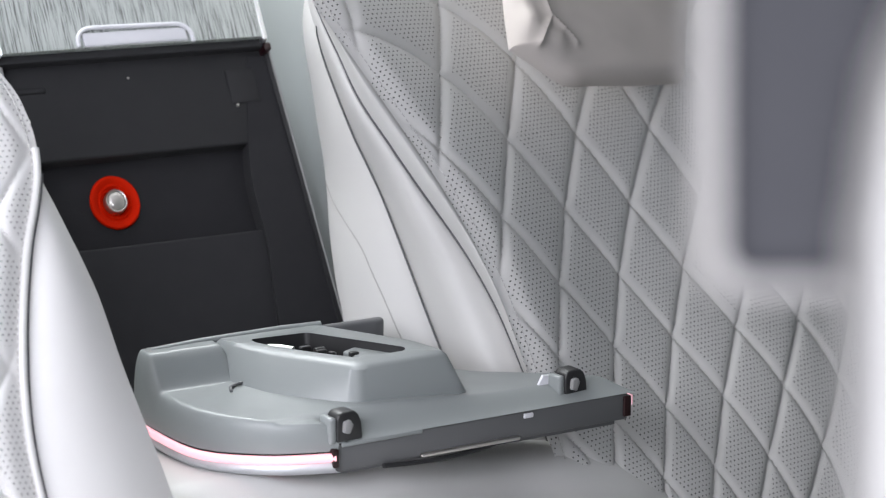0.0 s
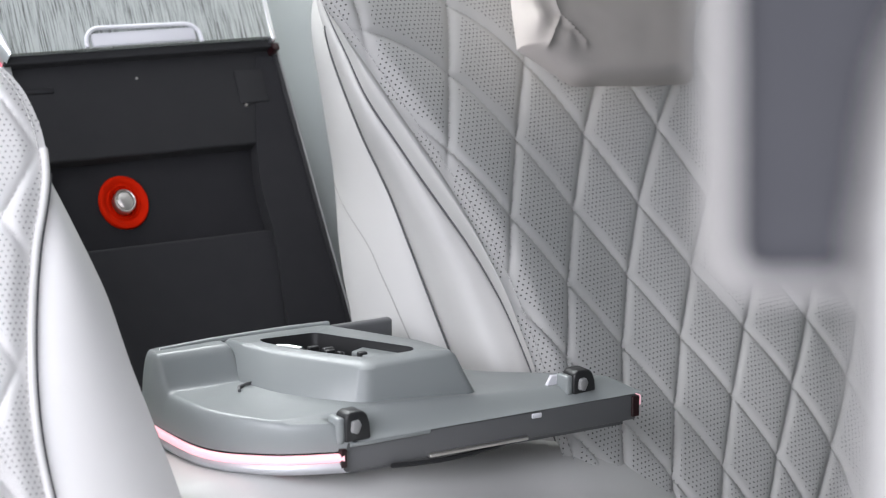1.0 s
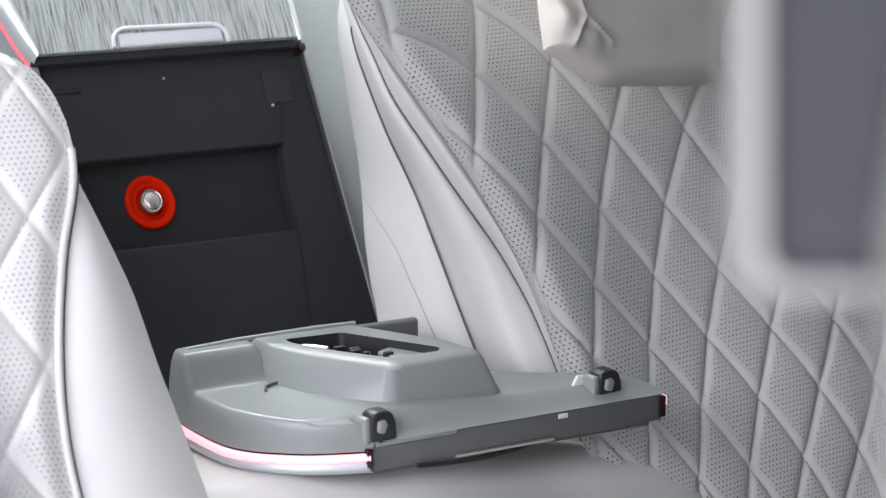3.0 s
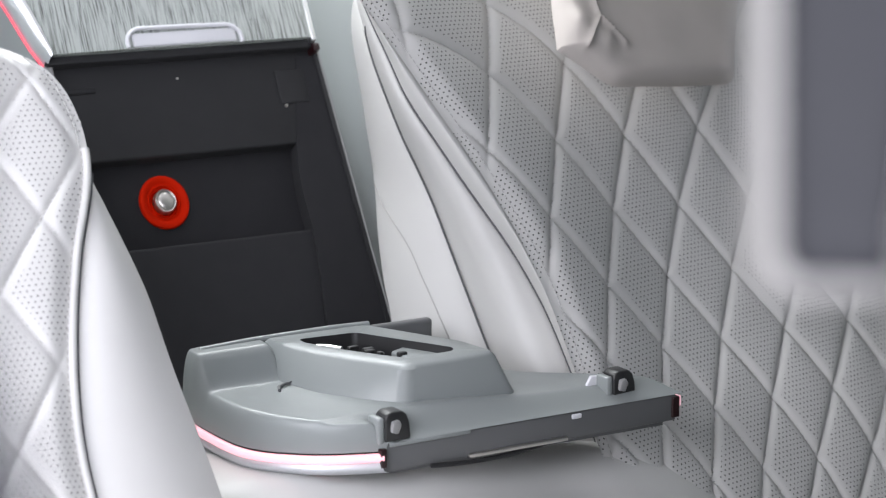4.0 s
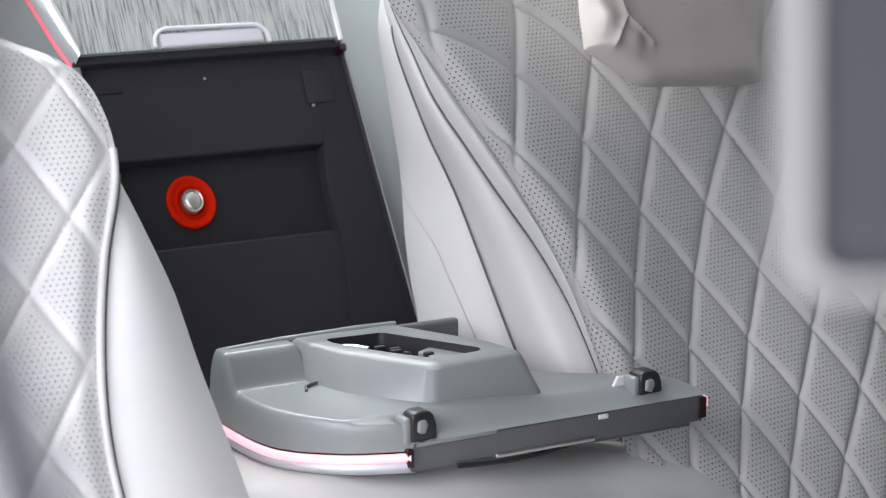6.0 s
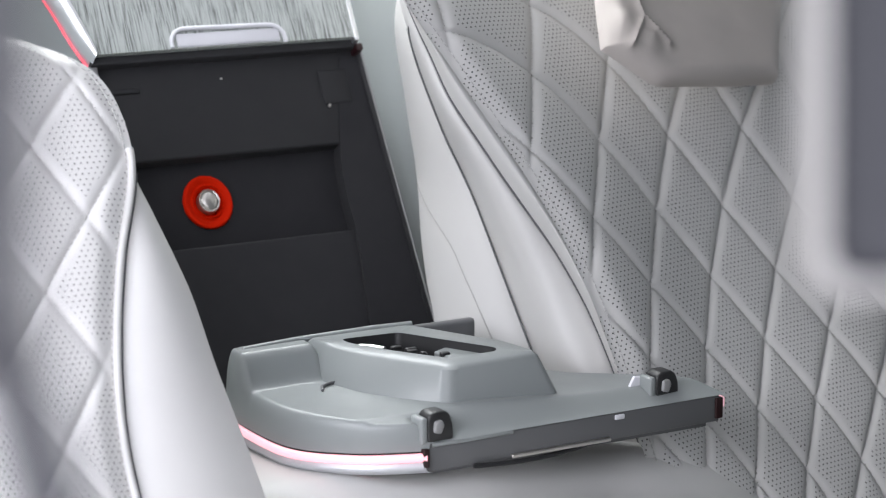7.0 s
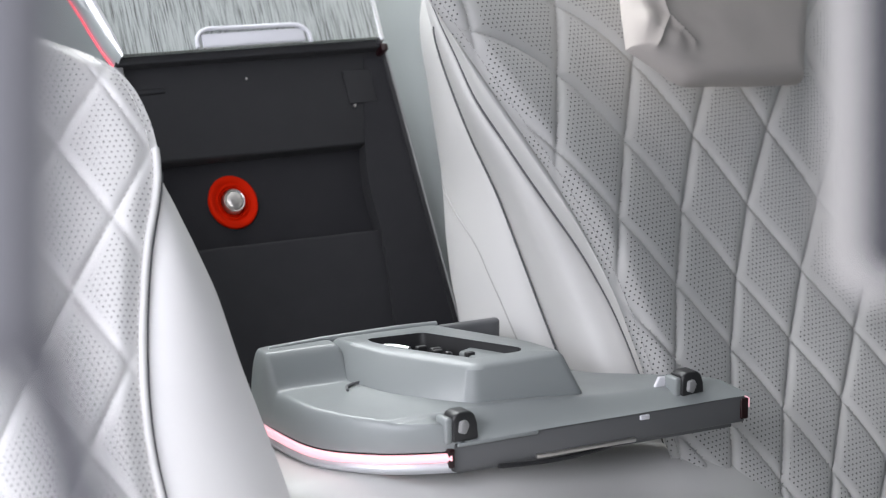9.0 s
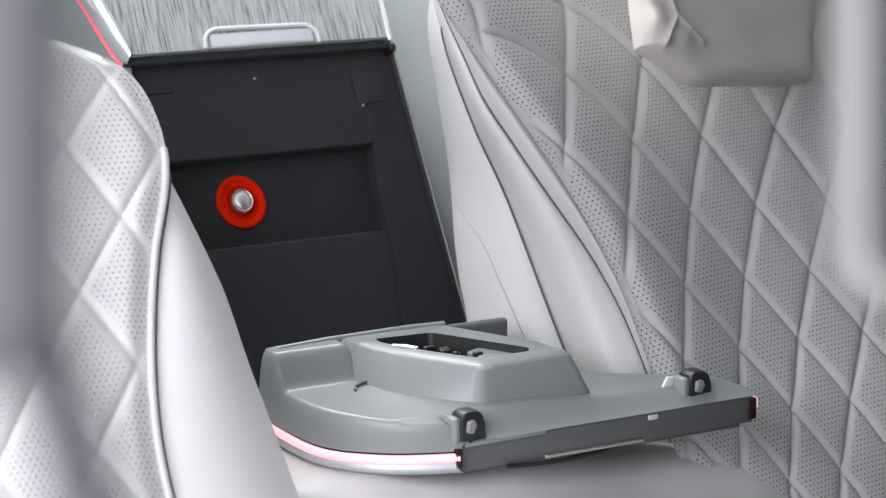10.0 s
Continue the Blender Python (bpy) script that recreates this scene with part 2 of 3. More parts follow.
def quilt_lines(lat, z_of, span, v0, v1):
    """Paths along the quilting lines; span(v) gives the panel's two sides at height v."""
    ij = lattice_of(lat)
    runs = {}
    for v in np.arange(v0, v1, 0.004):
        a, b = span(v)
        us = np.linspace(a, b, 160)
        cells = [ij(u, v) for u in us]
        for family in (0, 1):
            for u0, u1, c0, c1 in zip(us, us[1:], cells, cells[1:]):
                lo, hi = sorted((c0[family], c1[family]))
                for k in range(math.ceil(lo), math.floor(hi) + 1):
                    f = (k - c0[family]) / (c1[family] - c0[family])
                    runs.setdefault((family, k), []).append((u0 + f * (u1 - u0), v))
    paths = []
    for run in runs.values():
        path = [run[0]]
        for p in run[1:] + [None]:
            if p is None or (Vector(p) - Vector(path[-1])).length > 0.02:
                if len(path) > 5:
                    paths.append([z_of(*q) for q in path])
                path = []
            if p is not None:
                path.append(p)
    return paths


def dense(path, n=6):
    return [a.lerp(b, k / n) for a, b in zip(path, path[1:]) for k in range(n)] + [path[-1]]


def stitches(path, pitch):
    """Short threads laid end to end along a path."""
    bm = bmesh.new()
    run, a = 0.0, path[0]
    for p, n in zip(path, path[1:]):
        run += (n - p).length
        if run >= pitch:
            b = a.lerp(n, 0.68)
            d = (b - a).normalized()
            side = d.cross(Vector((0, 0, 1))).normalized() * 0.0006
            top = Vector((0, 0, 0.0008))
            vs = [bm.verts.new(k) for k in (a - side, a + side, b + side, b - side, a.lerp(b, 0.25) + top, a.lerp(b, 0.75) + top)]
            for f in ((0, 3, 5, 4), (1, 4, 5, 2), (0, 4, 1), (3, 2, 5)):
                bm.faces.new([vs[k] for k in f])
            run, a = 0.0, n
    return bm


def soft(x):
    x = min(1.0, max(0.0, x))
    return x * x * (3 - 2 * x)


# ---------------------------------------------------------------- cabin
cabin_floor = tagged(part("floor", box(-0.2, 1.8, -1.2, 2.8, -0.06, 0.0), carpet), "dark carpeted cabin floor", "floor", kind="structure")
ceiling = bmesh.new()
for x0, x1, y0, y1 in ((-0.2, 0.2, -1.2, 2.8), (1.3, 1.8, -1.2, 2.8), (0.2, 1.3, -1.2, 1.35), (0.2, 1.3, 2.35, 2.8)):
    q = [ceiling.verts.new(p) for p in ((x0, y0, 1.3), (x1, y0, 1.3), (x1, y1, 1.3), (x0, y1, 1.3))]
    q2 = [ceiling.verts.new(p) for p in ((x0, y0, 1.34), (x1, y0, 1.34), (x1, y1, 1.34), (x0, y1, 1.34))]
    ceiling.faces.new(q)
    ceiling.faces.new(q2)
    for k in range(4):
        ceiling.faces.new((q[k], q[(k + 1) % 4], q2[(k + 1) % 4], q2[k]))
tagged(part("ceiling", ceiling, roof_cloth, smooth=False), "pale cloth roof lining round an open glass roof", "ceiling", kind="structure")
tagged(part("wall_rear", box(-0.2, 1.8, 2.62, 2.72, 0.0, 1.3, 0.03), trim_grey), "plain grey rear cabin trim", "wall", kind="structure")
tagged(part("wall_right_lower", box(1.72, 1.8, -1.2, 2.62, 0.0, 0.75, 0.02), trim_grey), "grey door trim below the windows", "wall", kind="structure")
tagged(part("wall_right_rear", box(1.72, 1.8, 1.7, 2.62, 0.75, 1.3, 0.02), trim_grey), "grey rear quarter trim", "wall", kind="structure")
tagged(part("wall_left_rear", box(-0.2, -0.12, 1.75, 2.62, 0.0, 1.3, 0.02), trim_grey), "grey rear quarter trim", "wall", kind="structure")
tagged(part("wall_front", box(-0.2, 1.8, -1.2, -1.1, 0.0, 0.8, 0.02), trim_grey), "dark dashboard wall", "wall", kind="structure")

REAR = seat_frame((0.7269, 1.8992, 0.5854), 0, 30)


def rear_trim():
    def hollow(s, t):
        u, v = -0.75 + 1.5 * s, -0.45 + 1.0 * t
        return (u, v, -0.032 - 0.05 * soft((v + 0.05) / 0.4))
    ob = part("trim_rear", sheet(30, 24, hollow, 0.03), trim_grey)
    ob.matrix_world = REAR
    return tagged(ob, "plain grey moulded trim behind the console", "trim", kind="structure")


rear_trim()

# ---------------------------------------------------------------- seat with the cushion on it
RIGHT = seat_frame((0.98, 1.62, 0.55), 12, 32)


def right_seat():
    seat = thing("quilted_rear_seat", RIGHT, "pale grey leather rear seat with diamond-quilted perforated backrest", "seat", "rear seats")
    edge = curve_of([(-0.36, -0.012), (-0.201, -0.002), (-0.111, 0.005), (-0.075, 0.0068), (-0.03, 0.0072), (0.002, 0.0048), (0.031, 0.001), (0.082, -0.0105), (0.128, -0.0246), (0.172, -0.0394), (0.217, -0.0545), (0.256, -0.0685), (0.277, -0.0755), (0.36, -0.105)])
    crease = curve_of([(-0.36, 0.004), (-0.196, 0.018), (-0.171, 0.0215), (-0.103, 0.0244), (-0.041, 0.0223), (0.004, 0.0146), (0.033, 0.0068), (0.058, -0.002), (0.102, -0.0175), (0.149, -0.0325), (0.17, -0.0395), (0.195, -0.0455), (0.236, -0.0485), (0.261, -0.051), (0.284, -0.0525), (0.36, -0.055)])
    seam = curve_of([(-0.36, 0.004), (-0.049, -0.001), (0.069, -0.001), (0.109, -0.0013), (0.142, -0.004), (0.174, -0.0075), (0.219, -0.0087), (0.262, -0.0078), (0.29, -0.004), (0.313, 0.0018), (0.36, 0.02)])
    back = curve_of([(-0.3, -0.13), (0.02, -0.0378), (0.057, -0.0305), (0.104, -0.0172), (0.145, -0.0027), (0.181, 0.0087), (0.225, 0.0193), (0.268, 0.0308), (0.306, 0.040), (0.331, 0.0485), (0.347, 0.057), (0.36, 0.067)])
    q, cell = quilting(RIGHT_LATTICE, 0.0060), lattice_of(RIGHT_LATTICE)
    v0, v1 = -0.42, 0.36

    lean = (-1.025, -0.32)

    def dished(u, v, h):
        """A point of the flat panel on the dished seat: high at its stitched rim, hollow beside it."""
        d = -0.040 * soft((u - edge(v) - 0.01) / 0.14) * soft((v + 0.30) / 0.30) + 0.022 * soft((u - 0.17) / 0.22)
        return Vector((u + d * lean[0], v + d * lean[1], d + h))

    def face(s, t):
        v = v0 + (v1 - v0) * t
        u = edge(v) + (0.66 - edge(v)) * s
        near = soft((u - edge(v)) / 0.03)
        return dished(u, v, -0.006 * (1 - near) + q(u, v) * near), (u, v), cell(u, v)
    part("quilted_panel", uv_sheet(300, 320, face), perf_right, seat, "diamond-quilted perforated leather panel")

    def welt(s, t):
        v = v0 + (v1 - v0) * t
        a, b = Vector((crease(v - 0.02), v - 0.02, -0.032)), Vector((edge(v) + 0.0015, v, -0.0075))
        p = a.lerp(b, s)
        p += Vector((-0.008, 0, 0.012)) * math.sin(math.pi * s)
        return p
    part("welt", sheet(8, 90, welt), leather, seat, "smooth leather welt")

    def bolster(s, t):
        v = v0 + (v1 - v0) * t
        a, b = Vector((seam(v - 0.02), v - 0.02, -0.10)), Vector((crease(v - 0.02), v - 0.02, -0.032))
        p = a.lerp(b, s)
        bulge = 0.022 * math.sin(math.pi * s) ** 0.8
        bulge += 0.0012 * noise.noise((s * 2, v * 22, 1.0))
        p += Vector((-0.75 * bulge, 0, 0.65 * bulge))
        return p
    part("side_bolster", sheet(16, 90, bolster), leather, seat, "smooth rounded side bolster")

    def flank(s, t):
        v = v0 + (v1 + 0.06 - v0) * t
        a, b = Vector((back(v), v, -0.18)), Vector((seam(v - 0.02), v - 0.02, -0.10))
        p = a.lerp(b, s)
        bulge = 0.012 * math.sin(math.pi * s) ** 0.7
        p += Vector((-0.8 * bulge, 0, 0.3 * bulge))
        return p
    part("side_panel", sheet(14, 90, flank), leather, seat, "smooth leather side panel")
    # dark cords put the shade of seam and crease into colour
    part("seam", tube([(seam(v) - 0.0028, v, -0.0990) for v in np.linspace(v0, v1 - 0.02, 80)], 0.0011, 6), seam_shade, seat, "sewn seam with its shade as a dark cord")
    part("piping", tube([(crease(v) - 0.0012, v, -0.0305) for v in np.linspace(v0, v1 - 0.02, 80)], 0.0012, 6), seam_shade, seat, "piping cord with crease shade in its colour")
    lower = curve_of([(-0.30, 0.95), (-0.03, 0.69), (0.008, 0.64), (0.055, 0.57), (0.085, 0.51), (0.11, 0.38), (0.135, 0.20), (0.16, 0.03)])
    run = [Vector(flank(lower(v), (v - v0) / (v1 + 0.06 - v0))) for v in np.linspace(-0.25, 0.160, 70)]
    part("seam", tube([p + Vector((0.0004, 0, -0.0002)) for p in run], 0.0010, 6), thread, seat, "fine lower seam")
    for line_path in quilt_lines(RIGHT_LATTICE, lambda u, v: dished(u, v, q(u, v) + 0.0006), lambda v: (edge(v) + 0.02, 0.5), -0.36, v1):
        part("quilt_stitching", stitches(dense(line_path), 0.0052), thread, seat, "row of fine quilting stitches")
    part("seam", tube([Vector(bolster(k / 10, (0.282 + 0.012 * k / 6 - v0) / (v1 - v0))) + Vector((-0.0003, 0, 0.0004)) for k in range(7)], 0.0010, 6), seam_shade, seat, "short cross seam")
    ob = part("base", box(1.02, 1.62, 1.25, 2.0, 0.0, 0.24, 0.02), dark_plastic, seat, "dark seat base")
    ob.matrix_local = RIGHT.inverted()
    part("stitching", stitches([Vector((edge(v) + 0.009, v, -0.003 + 0.0)) for v in np.linspace(v0, v1, 400)], 0.0058), thread, seat, "row of grey stitches")
    part("stitching", stitches([Vector((seam(v) + 0.005, v, -0.0935)) for v in np.linspace(v0, v1 - 0.03, 400)], 0.0058), thread, seat, "row of grey stitches")
    part("shell", box(0.09, 0.66, v0, v1 + 0.02, -0.22, -0.075, 0.03), leather, seat)
    return seat


right_seat()

# ---------------------------------------------------------------- seat beside the console
LEFT = seat_frame((0.50, 1.55, 0.60), -4, 27)


def left_seat():
    seat = thing("quilted_rear_seat", LEFT, "sunlit pale grey leather seat with large diamond quilting and smooth bolster", "seat", "rear seats")
    line = curve_of([(-0.30, 0.02), (-0.168, 0.003), (-0.109, 0.001), (-0.042, 0.008), (0.026, 0.022), (0.095, 0.042), (0.143, 0.040), (0.183, 0.022), (0.215, -0.02), (0.25, -0.09)])
    rim = curve_of([(-0.32, 0.132), (-0.176, 0.1112), (-0.117, 0.0997), (-0.066, 0.0893), (-0.008, 0.0796), (0.02, 0.0723), (0.044, 0.0651), (0.076, 0.055), (0.098, 0.0479), (0.125, 0.044)])
    q, cell = quilting(LEFT_LATTICE, 0.0040), lattice_of(LEFT_LATTICE)
    v0, v1 = -0.42, 0.235

    def face(s, t):
        v = v0 + (v1 - v0) * t
        u = -0.45 + (line(v) + 0.45) * s
        near = soft((line(v) - u) / 0.025)
        top = soft((v1 - v) / 0.05)
        return (u, v, -0.008 * (1 - near) - 0.02 * (1 - top) + q(u, v) * (0.25 + 0.75 * near)), (u, v), cell(u, v)
    part("quilted_panel", uv_sheet(200, 260, face), perf_left, seat, "diamond-quilted perforated leather panel")

    def bolster(s, t):
        v = v0 + (0.105 - v0) * t
        a, b = Vector((line(v) + 0.002, v, -0.013)), Vector((rim(v), v, -0.030))
        p = a.lerp(b, s)
        p.z += 0.014 * math.sin(math.pi * min(1, s)) ** 0.9 * soft((0.105 - v) / 0.1)
        return p
    part("side_bolster", sheet(16, 80, bolster, 0.0), leather, seat, "smooth rounded side bolster")

    def flank(s, t):
        v = v0 + (0.105 - v0) * t
        return (rim(v) - 0.004 * s, v, -0.030 - 0.12 * s)
    part("side_panel", sheet(4, 60, flank), leather, seat)
    for line_path in quilt_lines(LEFT_LATTICE, lambda u, v: Vector((u, v, q(u, v) + 0.0006)), lambda v: (-0.3, line(v) - 0.02), v0, v1 - 0.05):
        part("quilt_stitching", stitches(dense(line_path), 0.0052), thread, seat, "row of fine quilting stitches")
    part("shell", box(-0.45, 0.0, v0, 0.19, -0.20, -0.045, 0.03), leather, seat)
    ob = part("base", box(0.02, 0.40, 1.2, 1.9, 0.0, 0.24, 0.02), dark_plastic, seat, "dark seat base")
    ob.matrix_local = LEFT.inverted()
    part("stitching", stitches([Vector((line(v) - 0.007, v, -0.004 + 0.3 * q(line(v) - 0.007, v))) for v in np.linspace(v0, 0.2, 400)], 0.0058), thread, seat, "row of pale stitches")
    part("piping", tube([(line(v) - 0.0025, v, -0.0065) for v in np.linspace(v0, 0.115, 80)], 0.0036, 10), leather, seat, "raised leather piping")
    # dark cord painted in for the shaded gap beside the piping
    part("seam", tube([(line(v) + 0.0022, v, -0.0105) for v in np.linspace(v0, 0.095, 70)], 0.0014, 6), seam_shade, seat, "sewn seam with its shade as a dark cord")
    return seat


left_seat()

# ---------------------------------------------------------------- console
CONSOLE = seat_frame((0.7269, 1.8992, 0.5854), 0, 30)


def console():
    c = thing("centre_console", CONSOLE, "console with grey veneer top, chrome edges and open black compartment", "console")
    part("back_panel", box(-0.10, 0.2015, -0.30, -0.045, -0.09, -0.004, 0.004), black_felt, c, "matt black lower panel")
    part("back_panel", box(-0.10, 0.1985, -0.05, 0.05, -0.09, -0.018, 0.002), black_felt, c, "matt black recessed panel")
    part("back_panel", box(-0.10, 0.196, 0.046, 0.16, -0.09, 0.0, 0.003), black_plastic, c, "black plastic upper panel")
    part("side_lip", prism([(0.2052, -0.32), (0.2112, -0.32), (0.2076, -0.152), (0.2052, -0.074), (0.2032, 0.007), (0.2010, 0.088), (0.1995, 0.147), (0.1935, 0.147), (0.195, 0.088), (0.1975, 0.007), (0.1996, -0.074), (0.2018, -0.152)], -0.03, 0.004, 0.0018, 2), black_plastic, c, "black edge lip")
    rail = curve_of([(-0.32, 0.2105), (-0.152, 0.2072), (-0.074, 0.2050), (0.007, 0.2030), (0.088, 0.2008), (0.147, 0.1990)])
    inner_edge = curve_of([(-0.30, 0.130), (-0.15, 0.138), (-0.06, 0.147), (0.0, 0.146), (0.0457, 0.1523), (0.13, 0.172)])
    wall_vs = np.linspace(-0.30, 0.140, 24)
    part("side_wall", prism([(inner_edge(v), v) for v in wall_vs] + [(rail(v) - 0.004, v) for v in wall_vs[::-1]], -0.06, 0.0012), black_felt, c, "matt black side wall", False)
    # paler bead paints the thin highlight along the black lip
    part("lip_highlight", tube([(rail(v), v, 0.0040) for v in np.linspace(-0.32, 0.146, 50)], 0.0012, 8), lip_plastic, c, "paler bead for the highlight on the lip")
    part("side_lip", prism([(-0.11, -0.32), (-0.10, -0.32), (-0.088, 0.148), (-0.098, 0.148)], -0.03, 0.008, 0.002, 2), lip_plastic, c, "charcoal edge lip")
    part("notch", box(0.146, 0.178, 0.090, 0.127, -0.01, 0.0022, 0.0015), black_plastic, c, "black notch plate")
    part("notch", box(-0.086, -0.048, 0.118, 0.124, -0.01, 0.0022, 0.0015), black_plastic, c, "black notch plate")
    part("lid_edge", box(-0.096, 0.194, 0.1460, 0.1555, -0.05, 0.0125, 0.002), black_plastic, c, "black rubber edge")
    inner = curve_of([(0.140, -0.088), (0.154, -0.090), (0.175, -0.095), (0.215, -0.108), (0.27, -0.132), (0.34, -0.170), (0.46, -0.24)])
    outer = curve_of([(0.140, -0.0925), (0.146, -0.0945), (0.17, -0.106), (0.215, -0.123), (0.28, -0.153), (0.34, -0.186), (0.46, -0.256)])

    def veneer_top(s, t):
        v = 0.1545 + 0.3 * t
        return (inner(v) + (0.188 - inner(v)) * s, v, 0.020)
    part("lid", sheet(6, 24, veneer_top, 0.05), wood, c, "grey open-pore veneer lid")

    def strip(s, t):
        v = 0.146 + 0.3 * t + 0.009 * s * (1 - t)
        return (outer(v) + (inner(v) - outer(v)) * s, v, 0.006 + 0.017 * math.sin(math.pi / 2 * s) ** 0.7)
    part("chrome_strip", sheet(10, 40, strip, 0.006), chrome, c, "bright satin chrome edge strip")
    part("light_guide", tube([(outer(v) - 0.0012, v, 0.003) for v in np.linspace(0.143, 0.44, 40)], 0.0013, 8), red_glow, c, "glowing red light strip")
    part("chrome_strip", box(0.188, 0.1935, 0.150, 0.46, -0.03, 0.021, 0.002), chrome, c, "bright satin chrome edge strip")
    part("end_cap", box(0.1895, 0.197, 0.1405, 0.149, -0.01, 0.017, 0.002), cap_red, c, "dark red end cap")
    part("handle", handle_rim(), pad_white, c, "pale rounded pull handle rim")
    part("handle_pad", box(-0.006, 0.1050, 0.1555, 0.1700, 0.018, 0.0222, 0.002), pad_white, c, "pale plastic handle insert")
    part("screw", box(0.1495, 0.1525, 0.0865, 0.0895, -0.004, 0.003, 0.001), steel, c)
    part("dowel", box(0.039, 0.041, 0.126, 0.128, -0.004, 0.001), steel, c)
    part("screw", box(-0.0735, -0.0705, 0.0875, 0.0905, -0.004, 0.003, 0.001), steel, c)
    return c


def handle_rim():
    pts = [(-0.012, 0.155, 0.022)]
    for k in range(7):
        a = math.pi - k * math.pi / 12
        pts.append((0.004 + 0.016 * math.cos(a), 0.1605 + 0.0145 * math.sin(a), 0.022))
    for k in range(7):
        a = math.pi / 2 - k * math.pi / 12
        pts.append((0.094 + 0.016 * math.cos(a), 0.1590 + 0.0145 * math.sin(a), 0.022))
    pts.append((0.110, 0.153, 0.022))
    return tube(pts, 0.0023, 10)


console()


def red_socket():
    m = CONSOLE @ pose(0.003, 0.003, -0.018) @ Matrix.Diagonal((1.08, 1.18, 0.85, 1))
    d = thing("red_mount", m, "round red plastic mount with a polished steel centre button", "mount")
    part("flange", lathe([(0.0235, 0.0), (0.0240, 0.003), (0.0232, 0.0055), (0.0215, 0.0062), (0.0190, 0.0054), (0.0172, 0.0026), (0.0160, 0.0024), (0.0146, 0.0046), (0.0130, 0.0010), (0.012, 0.003), (0.012, 0.0)]), red_plastic, d, "glossy red dished flange")
    part("collar", lathe([(0.0105, 0.0), (0.0105, 0.009), (0.0096, 0.0102), (0.0086, 0.0096), (0.0083, 0.006)]), steel, d, "steel collar")
    part("button", lathe([(0.0082, 0.0), (0.0082, 0.0095), (0.007, 0.0110), (0.0045, 0.0120), (0.001, 0.0123)]), steel, d, "polished domed steel button")
    return d


red_socket()

# ---------------------------------------------------------------- bench cushion


def bench():
    b = thing("seat_cushion", pose(0, 0, 0), "smooth pale grey leather centre seat cushion", "seat cushion")

    def top(s, t):
        x = 0.36 + 0.85 * s
        y = 1.10 + 0.70 * t
        z = 0.4170 - 0.003 * soft((x - 0.90) / 0.10) - 0.024 * soft((x - 0.80) / 0.18) - 0.036 * (max(0.0, x - 0.98) / 0.12) ** 2
        z += -0.026 * soft((1.54 - y) / 0.06) + 0.016 * soft((1.45 - y) / 0.10) - 0.10 * soft((1.28 - y) / 0.2) - 0.015 * soft((y - 1.60) / 0.2)
        return (x, y, z + 0.0012 * noise.noise((x * 9, y * 9, 0)))
    part("cushion", sheet(70, 60, top, 0.16), leather, b)
    part("base", box(0.42, 1.00, 1.20, 1.75, 0.0, 0.16, 0.02), dark_plastic, b)
    return b


bench()

# ---------------------------------------------------------------- removed cover lying on the cushion


def rounded(corners, radius, per=6):
    """A closed outline through corners, each rounded off."""
    out = []
    n = len(corners)
    for k in range(n):
        a, b, c = (Vector(corners[(k + d) % n]) for d in (-1, 0, 1))
        p, q = b + (a - b).normalized() * radius, b + (c - b).normalized() * radius
        for i in range(per + 1):
            x = i / per
            out.append((1 - x) ** 2 * p + 2 * x * (1 - x) * b + x * x * q)
    return out


def rings(levels):
    """A skin over outlines of the same count, each (outline, z)."""
    bm = bmesh.new()
    made = [[bm.verts.new((p.x, p.y, z)) for p in ring] for ring, z in levels]
    for a, b in zip(made, made[1:]):
        for k in range(len(a)):
            n = (k + 1) % len(a)
            bm.faces.new((a[k], a[n], b[n], b[k]))
    return bm


def clip(name, at, turn, parent):
    """A black rounded plastic clip with a pale tongue in it, held in a pale bracket."""
    arch = [(-0.0125, -0.013), (0.0135, -0.013), (0.0125, 0.001), (0.0095, 0.0095), (0.005, 0.013), (-0.007, 0.013), (-0.011, 0.0105), (-0.0125, 0.005)]
    bm = prism(arch, -0.009, 0.009, 0.003, 3)
    bmesh.ops.rotate(bm, cent=(0, 0, 0), matrix=Matrix.Rotation(radians(90), 3, "X"), verts=bm.verts[:])
    ob = part(name, bm, clip_plastic, parent, "black rounded clip")
    ob.matrix_local = pose(*at, 0, 0, turn)
    tongue = prism([(-0.0075, -0.004), (-0.001, -0.006), (0.0025, 0.0015), (0.0, 0.0065), (-0.0065, 0.0055)], 0.0075, 0.0125, 0.0015)
    bmesh.ops.rotate(tongue, cent=(0, 0, 0), matrix=Matrix.Rotation(radians(90), 3, "X"), verts=tongue.verts[:])
    part("tongue", tongue, lip_plastic, ob, "grey tongue in the clip")
    part("bracket", box(-0.0185, -0.0115, -0.008, 0.010, -0.014, 0.009, 0.0025), cover_plastic, ob, "pale bracket beside the clip")
    return ob


